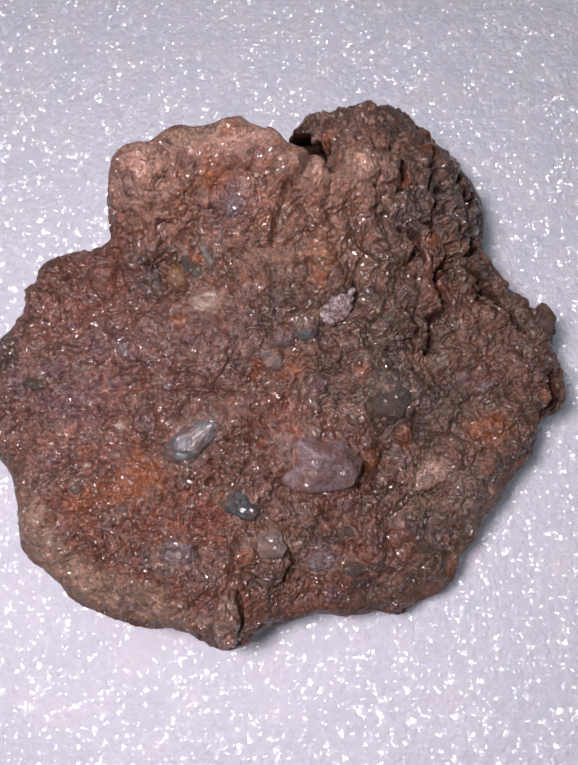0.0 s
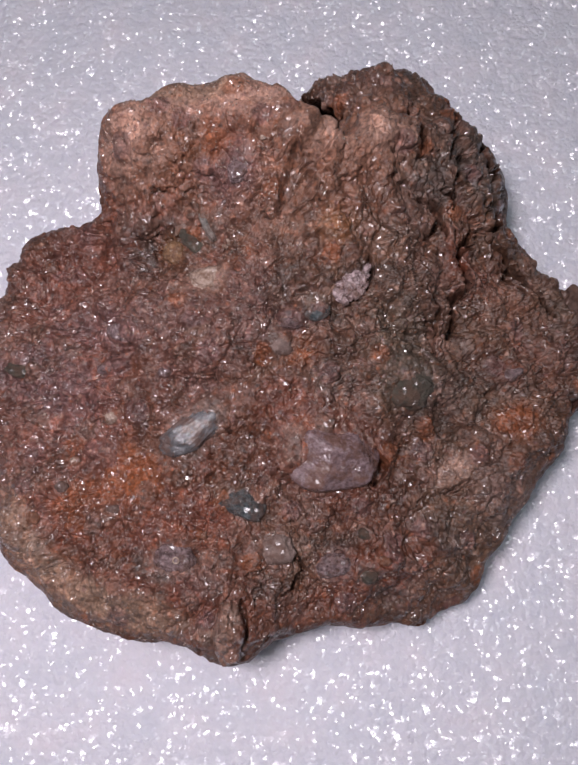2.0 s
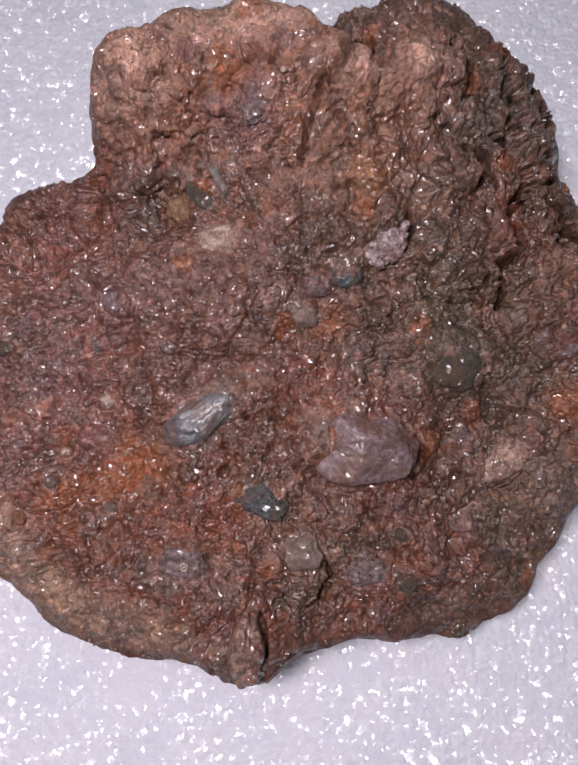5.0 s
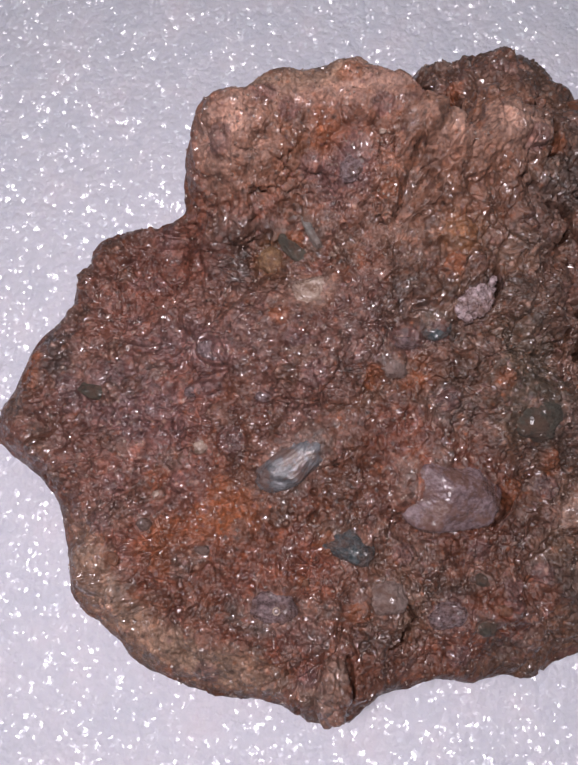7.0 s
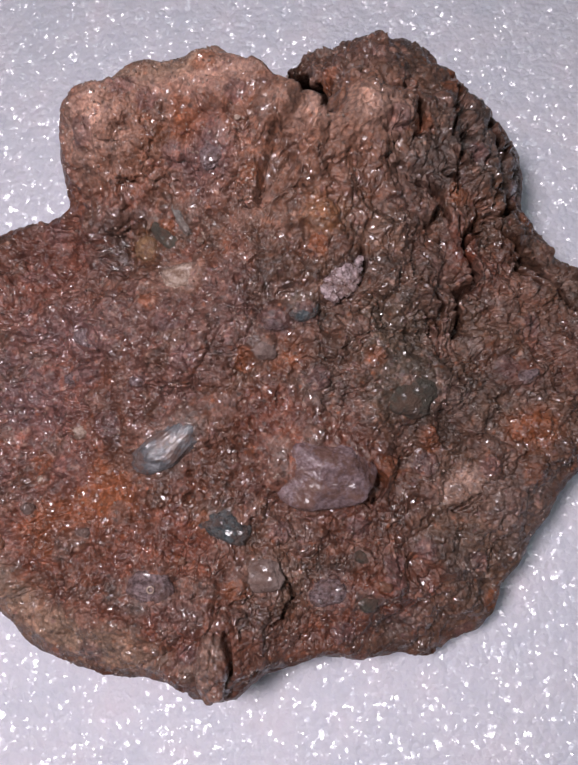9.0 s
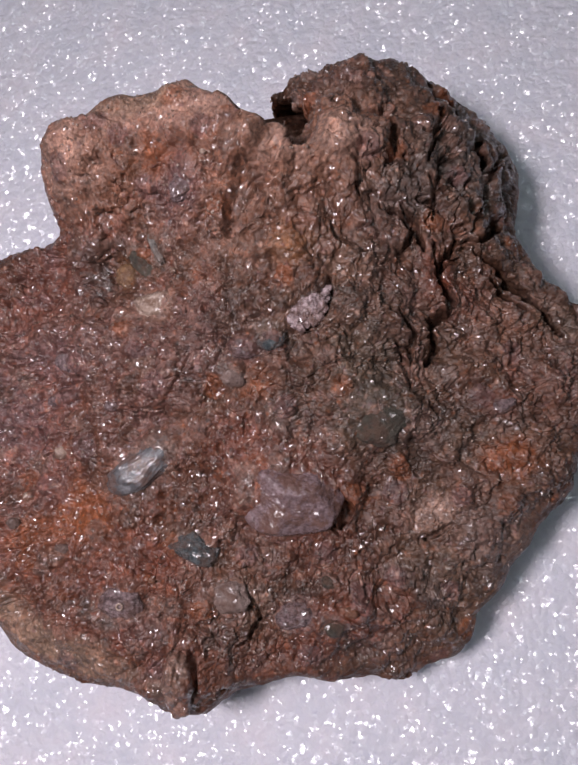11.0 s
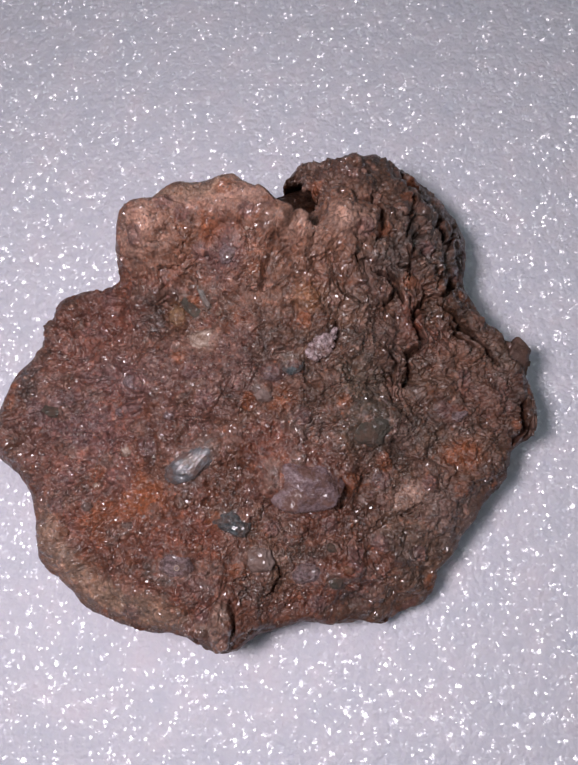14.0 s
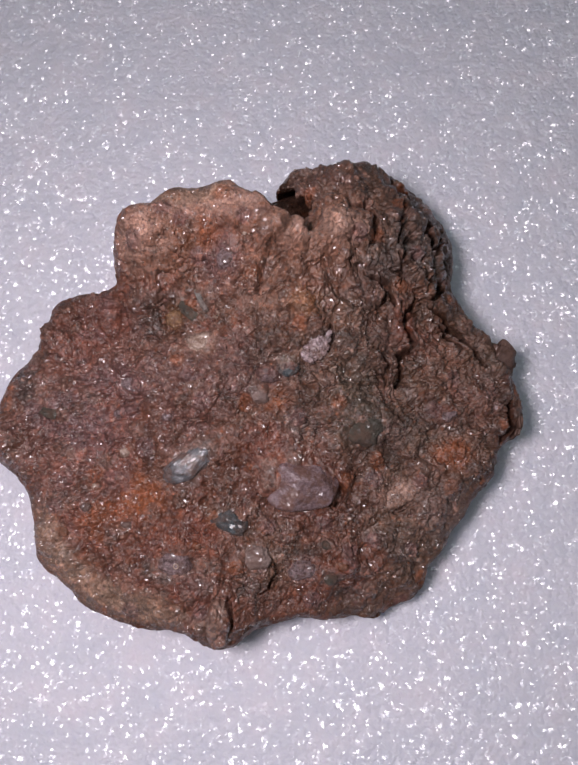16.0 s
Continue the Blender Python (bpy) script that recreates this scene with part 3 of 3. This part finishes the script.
def mineral_colours(p):
    x, y = p[:, 0], p[:, 1]
    broad, mid, small = layered(p, 0.07, 4, 41), layered(p, 0.35, 4, 51), layered(p, 1.6, 3, 61)
    base = np.array([0.106, 0.044, 0.026])[None] * np.ones((len(p), 1))

    def lay(colour, amount):
        base[:] = base + (np.array(colour)[None] - base) * np.clip(amount, 0, 1)[:, None]

    lay(RUST, 0.6 * ease(-0.1, 0.7, broad + 0.4 * mid))
    # umber blotches, thicker to the right: the falloff from the left-hand light, painted
    lay(UMBER_AND_SHADE, 0.65 * ease(-0.2, 0.75, layered(p, 0.045, 3, 191) + 0.025 * (x + 0.3 * y)))
    lay(VIOLET, 0.35 * ease(0.25, 0.9, -broad + 0.5 * mid))
    lay(GREY, 0.25 * ease(0.4, 1.0, mid - 0.4 * broad))
    lay(GREY, 0.5 * ease(0.15, 0.8, layered(p, 0.17, 3, 211)))
    lay(VIOLET, 0.3 * ease(0.25, 0.95, layered(p, 0.16, 3, 221) - 0.008 * x))
    # olive-brown matrix, increased with x to paint the right side's shade as well
    lay((0.105, 0.068, 0.044), 0.6 * ease(-0.1, 0.8, layered(p, 0.11, 3, 241) + 0.018 * x))
    lay(SOOT_AND_SHADE, 0.6 * ease(0.4, 1.1, -mid + 0.5 * small))
    for colour, cx, cy, a, b, turn in PATCHES:
        c, s = np.cos(np.radians(turn)), np.sin(np.radians(turn))
        u, v = ((x - cx) * c + (y - cy) * s) / a, (-(x - cx) * s + (y - cy) * c) / b
        lay(colour, 0.68 * (1 - ease(0.4, 1.45, np.hypot(u, v) + 0.28 * mid + 0.18 * small)))
    # clasts of other tints
    k1, _, clast = cells(p * np.array([1, 1, 0]), 0.30, 251)
    inside = 0.55 * (1 - ease(0.7, 1.1, (k1 + 0.06 * mid) / (0.26 + 0.22 * clast))) * (clast > 0.6)
    pick = np.modf(clast * 97.0)[0]
    for n, colour in enumerate((GREY, (0.175, 0.10, 0.075), VIOLET, UMBER_AND_SHADE, ORANGE, (0.145, 0.085, 0.06))):
        lay(colour, inside * (np.floor(pick * 6) == n))
    # single sand grains of other minerals
    near, _, kind = cells(p + 0.2 * mid[:, None], 1.5, 205)
    speck = 1 - ease(0.25, 0.5, near)
    lay(PALE, 0.55 * speck * (kind > 0.92))
    lay(SOOT_AND_SHADE, 0.7 * speck * (kind < 0.10))
    lay(ORANGE, 0.45 * speck * (np.abs(kind - 0.5) < 0.05))
    lay(VIOLET, 0.6 * speck * (np.abs(kind - 0.7) < 0.05))
    lay(ORANGE, 0.2 * ease(0.8, 1.25, small + 0.5 * broad))
    lay(PALE, 0.3 * ease(0.95, 1.35, small - 0.4 * broad))
    return np.array([1.09, 1.04, 1.055]) * base * (1 + 0.21 * small + 0.2 * mid)[:, None].clip(0.4, 2.2)


def normals_of(v, f):
    n = np.zeros_like(v)
    face = np.cross(v[f[:, 2]] - v[f[:, 0]], v[f[:, 3]] - v[f[:, 1]])
    for k in range(4):
        for axis in range(3):
            n[:, axis] += np.bincount(f[:, k], face[:, axis], len(v))
    return n / np.maximum(np.linalg.norm(n, axis=1, keepdims=True), 1e-12)


def stone_surface(size=700, rings=40):
    """Top as a square grid bent to the outline, then the side down to the foam, undercut, and a flat foot."""
    s = np.linspace(-1, 1, size)
    a, b = np.meshgrid(s, s)
    wide = np.abs(a) > np.abs(b)
    q = np.where(wide, a, b)
    safe = np.where(q == 0, 1, q)
    phi = np.where(wide, np.pi / 4 * b / safe, np.pi / 2 - np.pi / 4 * a / safe)
    x, y = q * np.cos(phi), q * np.sin(phi)
    rho, turn = np.hypot(x, y).ravel(), np.arctan2(y, x).ravel()
    r = radius(turn)
    px, py = MIDDLE[0] + rho * r * np.cos(turn), MIDDLE[1] + rho * r * np.sin(turn)
    rx, ry = MIDDLE[0] + r * np.cos(turn), MIDDLE[1] + r * np.sin(turn)
    def facing(middle, width):
        return np.exp(-(((np.degrees(turn) - middle + 180) % 360 - 180) ** 2) / (2 * width * width))

    lift = 0.75 + 0.10 * np.maximum(0, np.sin(turn)) + 0.10 * facing(125, 22) + 0.05 * facing(95, 4) - 0.18 * facing(36, 14) + 0.12 * facing(59, 8) - 0.11 * facing(77, 6)
    edge = np.clip(lift * crown(rx * 0.985, ry * 0.985), 3.5, 37)
    soft = 4.2 - 1.0 * facing(95, 4) - 1.2 * np.maximum(0, np.sin(turn)) + 4.0 * facing(36, 14) + 2.5 * facing(-95, 40)
    k = np.clip((1 - rho) * r / soft, 0, 1)
    pz = edge + (crown(px, py) - edge) * np.sqrt(np.clip(1 - (1 - k) ** 2, 0, 1))
    top = np.stack([px, py, pz], 1)
    faces = faces_of(size, size)
    i = np.arange(size * size).reshape(size, size)
    ring = np.concatenate([i[0, :-1], i[:-1, -1], i[-1, :0:-1], i[:0:-1, 0]])
    levels, last, walls = [top], ring, []
    count = size * size
    for n in range(1, rings + 1):
        d = n / rings
        v = top[ring].copy()
        shrink = 1 + 0.012 * np.sin(np.pi * d) - (0.17 - 0.10 * np.exp(-(((np.degrees(turn[ring]) + 95 + 180) % 360 - 180) / 50) ** 2)) * d**2.2
        v[:, 0] = MIDDLE[0] + (v[:, 0] - MIDDLE[0]) * shrink
        v[:, 1] = MIDDLE[1] + (v[:, 1] - MIDDLE[1]) * shrink
        v[:, 2] = v[:, 2] * (1 - d) - 0.4 * d
        now = count + np.arange(len(ring))
        walls.append(np.stack([last, now, np.roll(now, -1), np.roll(last, -1)], 1))
        levels.append(v)
        last, count = now, count + len(ring)
    inward = np.concatenate([(1 - rho) * r, np.zeros(count - size * size)])
    return np.concatenate(levels), np.concatenate([faces] + walls), last, size * size, inward


def stone_body(parent):
    v, f, foot, tops, inward = stone_surface()
    nrm = normals_of(v, f)
    x, y = v[:, 0], v[:, 1]
    fold = grain(v, 0.8, 5)
    # worn, smoother places: the brow, the near lobe, the tan foot
    smooth = np.zeros(len(v))
    for cx, cy, a, b, much in ((5, 21.5, 8, 4, 1.0), (-8, 23.0, 9, 4, 1.0), (-18, 20.5, 8, 6, 0.6), (-24, -33, 9, 3, 1.0), (-12, 4, 6, 5, 0.5), (-18, -17, 8, 5, 0.5), (-4, -8, 6, 5, 0.5)):
        smooth = np.maximum(smooth, much * ease(1.35, 0.65, np.hypot((x - cx) / a, (y - cy) / b)))
    inner = 0.22 + 0.78 * ease(0.0, 3.2, inward)
    wall = ease(0.9, 0.2, np.abs(nrm[:, 2]))
    d = (0.25 + 0.70 * ease(0.0, 5.0, inward)) * layered(v, 0.11, 3, 11) + 0.58 * inner * (1 - 0.6 * smooth) * (1 - 0.6 * np.maximum(wall, 0)) * layered(v, 0.4, 3, 21)
    d += 0.80 * inner * (1 - 0.4 * smooth) * (1 - 0.6 * np.maximum(wall, 0)) * layered(v, 0.21, 2, 261)
    # slaty, cracked shoulder with upright layers
    slaty = ease(1.25, 0.6, np.hypot((x - 21) / 9, (y - 20) / 15))
    layer = np.abs(grain(np.stack([x * 0.9 + 0.16 * y + 0.9 * fold, y * 0.16, v[:, 2] * 0.2], 1), 0.85, 71))
    d -= ease(0.0, 1.5, inward) * slaty * 1.6 * (1 - ease(0.0, 0.12, layer))
    bent = v + 0.6 * np.stack([grain(v, 0.5, 131), grain(v, 0.5, 132), grain(v, 0.5, 133)], 1)
    rim = np.where(np.arange(len(v)) < tops, 0.0, 1.0)
    fine = (1 - 0.8 * np.maximum(wall, rim)) * (1 - 0.45 * slaty) * (0.3 + 0.7 * ease(0.0, 2.5, inward))
    # crumbling pieces parted by creases, strongest on the weathered side
    fine = fine * (1 - 0.6 * smooth)
    crumbly = (1 - 0.8 * smooth) * ease(-0.25, 0.6, layered(v, 0.06, 2, 141) + 0.022 * (x - 0.4 * y))
    crumbly = crumbly * (1 - 0.6 * slaty)
    part_way = ease(-0.1, 0.4, grain(v, 0.2, 161))
    d += inner * (1 - 0.6 * smooth) * (0.45 + 0.45 * crumbly) * broken(bent, 0.21, 151, 0.55, 0.35, 0.6 * part_way, 0.09)[0]
    d += inner * (1 - 0.7 * smooth) * (0.50 + 0.25 * crumbly) * broken(bent, 0.55, 81, 0.34, 0.36, 0.45 * part_way, 0.14)[0]
    rough, which = broken(v + 0.2 * fold[:, None], 1.15, 91, 0.20, 0.30, 0.22, 0.2)
    d += fine * (0.45 + 0.2 * crumbly) * rough
    h1, h2, other = cells(v, 2.4, 171)
    d += fine * 0.12 * (0.2 + other) * (1 - ease(0.0, 0.7, h1)) + 0.03 * layered(v, 3.1, 2, 101)
    # single larger sand grains standing proud
    s1, _, lone = cells(bent, 0.7, 231)
    d += fine * 0.42 * (lone > 0.72) * (1 - ease(0.15, 0.42, s1))
    # clasts of one to two millimetres
    flat = v * np.array([1, 1, 0])
    k1, _, clast = cells(flat, 0.30, 251)
    d += inner * (1 - 0.6 * smooth) * (0.15 + 0.4 * clast) * (clast > 0.6) * np.sqrt(np.clip(1 - ((k1 + 0.05 * fold) / (0.26 + 0.22 * clast)) ** 2, 0, 1))
    # rounded lumps of the matrix
    for cx, cy, a, b, turn, high in LUMPS:
        c, s = np.cos(np.radians(turn)), np.sin(np.radians(turn))
        near = np.hypot(((x - cx) * c + (y - cy) * s) / a, (-(x - cx) * s + (y - cy) * c) / b) + 0.1 * fold
        d += high * np.sqrt(np.clip(1 - near * near, 0, 1)) - 0.16 * np.exp(-((near - 1.05) ** 2) / 0.012)
    # pits
    d -= 1.3 * np.maximum(0, layered(v, 0.7, 2, 111) - 0.58) + 0.45 * fine * np.maximum(0, layered(v, 1.5, 2, 181) - 0.5)
    # matrix drawn up round the pebbles
    for _, _, cx, cy, a, b, turn, proud, *_ in PEBBLES:
        c, s = np.cos(np.radians(turn)), np.sin(np.radians(turn))
        near = np.hypot(((x - cx) * c + (y - cy) * s) / a, (-(x - cx) * s + (y - cy) * c) / b)
        d = d * (1 - 0.6 * (1 - ease(0.7, 1.3, near))) + 0.32 * proud * (1 - ease(0.6, 1.5, near + 0.12 * fold))
    d += wall * 0.3 * layered(v * np.array([1, 1, 1.6]), 0.3, 3, 121)
    hold = np.ones(len(v))
    hold[foot] = 0.2
    v = v + nrm * (d * hold)[:, None]
    sunken = crack_depth(x, y, fold, inward)
    v[:, 2] -= sunken
    # the open cleft leans under the far lobe
    cleft = np.maximum(0, sunken - 0.8) * (np.hypot(x, y - 29) < 9)
    v[:, 0] += 0.45 * cleft
    v[:, 1] += 0.66 * cleft
    v[:, 2] = np.maximum(v[:, 2], -0.6)
    faces = f.tolist() + [foot.tolist()]
    me = bpy.data.meshes.new("body")
    me.from_pydata(v * 0.001, [], faces)
    me.materials.append(ROCK)
    me.shade_smooth()
    tint = me.color_attributes.new("mineral", "FLOAT_COLOR", "POINT")
    rgba = np.ones((len(v), 4))
    rgba[:, :3] = mineral_colours(v)
    rgba[:, 3] = 0.12 + 0.88 * ease(0.0, 2.0, inward) * (1 - 0.5 * smooth)
    tint.data.foreach_set("color", rgba.ravel())
    me.update()
    ob = new("body", me)
    ob.parent = parent
    return ob, v[:tops], nrm[:tops]


def seat(x, y, a, b, turn):
    """Height of the matrix round a sunk stone."""
    c, s = np.cos(np.radians(turn)), np.sin(np.radians(turn))
    dx, dy = top_places[:, 0] - x, top_places[:, 1] - y
    far = np.hypot((dx * c + dy * s) / a, (-dx * s + dy * c) / b)
    return float(top_places[(far > 1.0) & (far < 1.35), 2].mean())


def crystals(parent, name, label, material, x, y, a, b, turn, size, count, seed):
    """A heap of small angular crystals grown together."""
    rnd = random.Random(seed)
    bm = bmesh.new()
    z = seat(x, y, a, b, turn)
    spin = Matrix.Rotation(radians(turn), 3, "Z")
    for _ in range(count):
        w, d = rnd.uniform(0, 6.28), rnd.random() ** 0.6
        c = spin @ Vector((a * d * math.cos(w), b * d * math.sin(w), 0))
        s = size * rnd.uniform(0.55, 1.25)
        done = bmesh.ops.create_icosphere(bm, subdivisions=1, radius=s)["verts"]
        turned = Matrix.Rotation(rnd.uniform(0, 6.28), 3, Vector((rnd.uniform(-1, 1), rnd.uniform(-1, 1), rnd.uniform(-1, 1))).normalized())
        stretch = (rnd.uniform(0.7, 1.3), rnd.uniform(0.7, 1.2), rnd.uniform(0.6, 1.1))
        for v in done:
            q = turned @ Vector([v.co[n] * stretch[n] * rnd.uniform(0.8, 1.15) for n in range(3)])
            v.co = Vector((x + c.x + q.x, y + c.y + q.y, z + 0.9 * size * (1 - d * d) - 0.45 * size + q.z)) * 0.001
    ob = part(name, bm, material, parent, label)
    ob.data.shade_flat()
    return ob


def chip(parent, name, label, material, place, half, turn, lean, seed):
    """A broken flake or lump on the stone's side."""
    bm = bmesh.new()
    bmesh.ops.create_cube(bm, size=2)
    bmesh.ops.bevel(bm, geom=bm.edges[:], offset=0.35, segments=2, affect="EDGES")
    bmesh.ops.subdivide_edges(bm, edges=bm.edges[:], cuts=7, use_grid_fill=True)
    m = Matrix.Rotation(radians(turn), 3, "Z") @ Matrix.Rotation(radians(lean), 3, "Y")
    for v in bm.verts:
        u = v.co * (1 + 0.30 * noise.fractal(v.co * 0.9 + Vector((seed, 0, 0)), 0.8, 2.1, 6))
        q = m @ Vector((u.x * half[0], u.y * half[1], u.z * half[2]))
        v.co = (Vector(place) + q) * 0.001
    return part(name, bm, material, parent, label)


def pebble(parent, name, label, material, x, y, a, b, turn, proud, seed, flats, bend, rough=0.12):
    """A stone sunk into the top: a ball cut by slanted flats, then roughened. Sizes in millimetres."""
    rnd = random.Random(seed)
    bm = bmesh.new()
    bmesh.ops.create_icosphere(bm, subdivisions=6 if a > 3.9 else 5 if a > 1.7 else 4 if a > 0.9 else 3, radius=1)
    cuts, point = [], 0.85
    for _ in range(flats):
        n = Vector((rnd.uniform(-1, 1), rnd.uniform(-1, 1), rnd.uniform(-0.2, 1))).normalized()
        cuts.append((n, rnd.uniform(0.70, 0.93)))
    if a > 5.5:
        ridges = [((-0.42, -0.48, 0.77), 0.70), ((0.50, -0.52, 0.69), 0.74), ((0.06, 0.58, 0.80), 0.72), ((-0.75, 0.45, 0.5), 0.82), ((0.8, 0.4, 0.45), 0.80)]
        cuts = [(Vector(n).normalized(), far) for n, far in ridges]
        rough, point = 0.055, 1.1
    sharp = 30
    z = seat(x, y, a, b, turn)
    h = max(proud * 1.25, 0.55 * b)
    spin = Matrix.Rotation(radians(turn), 3, "Z")
    lobes = [] if bend else [(k, rnd.uniform(0.02, 0.12 / k), rnd.uniform(0, 6.28)) for k in (2, 3, 4, 5)]
    for v in bm.verts:
        u = v.co.normalized()
        way = math.atan2(u.y, u.x)
        plan = 1 + math.hypot(u.x, u.y) * sum(s * math.cos(k * way + o) for k, s, o in lobes)
        if bend:
            plan *= 1 - 0.16 * math.exp(-((u.x - 0.1) / 0.3) ** 2)
        r = 1.0
        for n, far in cuts:
            lean = u.dot(n)
            if lean > 0.05:
                r = -math.log(math.exp(-sharp * r) + math.exp(-sharp * far / lean)) / sharp
        r += rough * noise.fractal(u * 1.5 + Vector((seed, 0, 0)), 0.9, 2.1, 7)
        r += 0.05 / a * noise.fractal(u * a * 1.6 + Vector((0, seed, 0)), 0.4, 2.1, 4)
        c = spin @ Vector((math.copysign(abs(u.x) ** point, u.x) * a * r * plan, math.copysign(abs(u.y) ** 0.9, u.y) * b * r * plan, u.z * h * r))
        c += spin @ Vector((0, bend * b * ((u.x * r) ** 2 - 0.4), 0))
        v.co = Vector((x + c.x, y + c.y, z + proud - h * 0.86 + c.z)) * 0.001
    return part(name, bm, material, parent, label)


def scattered_grains(parent, places, normals, count=4000):
    """Tiny clear crystals sitting all over the top, as one mesh."""
    rnd = np.random.RandomState(7)
    pick = rnd.choice(len(places), count, replace=False)
    corner = np.array([(1, 0, 0), (-1, 0, 0), (0, 1, 0), (0, -1, 0), (0, 0, 1), (0, 0, -1)], float)
    sides = np.array([(0, 2, 4), (2, 1, 4), (1, 3, 4), (3, 0, 4), (2, 0, 5), (1, 2, 5), (3, 1, 5), (0, 3, 5)])
    verts, faces = [], []
    for n, i in enumerate(pick):
        turn = np.linalg.qr(rnd.normal(size=(3, 3)))[0]
        size = 0.07 + 0.17 * rnd.rand() ** 2.5
        verts.append(places[i] + 0.03 * normals[i] + (corner * size * rnd.uniform(0.6, 1.3, 3)) @ turn)
        faces.append(sides + 6 * n)
    ob = mesh_object("crystal_grain", np.concatenate(verts) * 0.001, np.concatenate(faces), GLINT, smooth=False)
    ob.parent = parent
    return tagged(ob, "tiny glinting mineral grains", kind="stuff")


rock = tagged(new("stone"), "rust-brown knobbly ironstone with embedded pebbles on white foam", "stone")
body, top_places, top_normals = stone_body(rock)
for row in PEBBLES:
    pebble(rock, "embedded_pebble", *row)
crystals(rock, "crystal_lump", "mauve glittering crystal lump", CRYSTAL, 5.4, 5.1, 2.9, 1.9, 62, 0.62, 190, 31)
crystals(rock, "crystal_crust", "violet sparkling crystal crust", CRYSTAL, 13.3, 13.4, 2.7, 2.1, 20, 0.5, 80, 33)
crystals(rock, "quartz_lump", "clear glossy quartz lump", QUARTZ, -9.4, 9.1, 0.8, 0.5, 30, 0.45, 7, 34)
crystals(rock, "quartz_lump", "clear glossy quartz lump", QUARTZ, -4.9, 19.4, 0.5, 0.4, 0, 0.35, 5, 35)
crystals(rock, "quartz_lump", "clear glossy quartz lump", QUARTZ, -16.4, -27.5, 1.0, 0.8, 10, 0.32, 22, 37)
chip(rock, "chip", "reddish-brown broken lump", CHIP, (37.2, 6.9, 14.6), (3.1, 2.6, 2.6), -35, 25, 2)
chip(rock, "flake", "thin dark flake parted from the side", CHIP, (39.6, -3.0, 13.5), (0.6, 3.3, 3.2), -4, 8, 9)
bm = bmesh.new()
ring = [bm.verts.new((0, 0, 0)) for _ in range(160)]
for n, v in enumerate(ring):
    w, q = n // 10 * math.tau / 16, n % 10 * math.tau / 10
    v.co = ((-15.4 + (0.34 + 0.12 * math.cos(q)) * math.cos(w)) * 0.001, (-28.1 + (0.34 + 0.12 * math.cos(q)) * math.sin(w)) * 0.001, (seat(-15.4, -28.1, 0.5, 0.5, 0) + 0.75 + 0.12 * math.sin(q)) * 0.001)
for n in range(160):
    i, j = n // 10, n % 10
    bm.faces.new([ring[i * 10 + j], ring[(i + 1) % 16 * 10 + j], ring[(i + 1) % 16 * 10 + (j + 1) % 10], ring[i * 10 + (j + 1) % 10]])
part("white_ring", bm, QUARTZ, rock, "tiny white mineral ring")
scattered_grains(rock, top_places, top_normals)
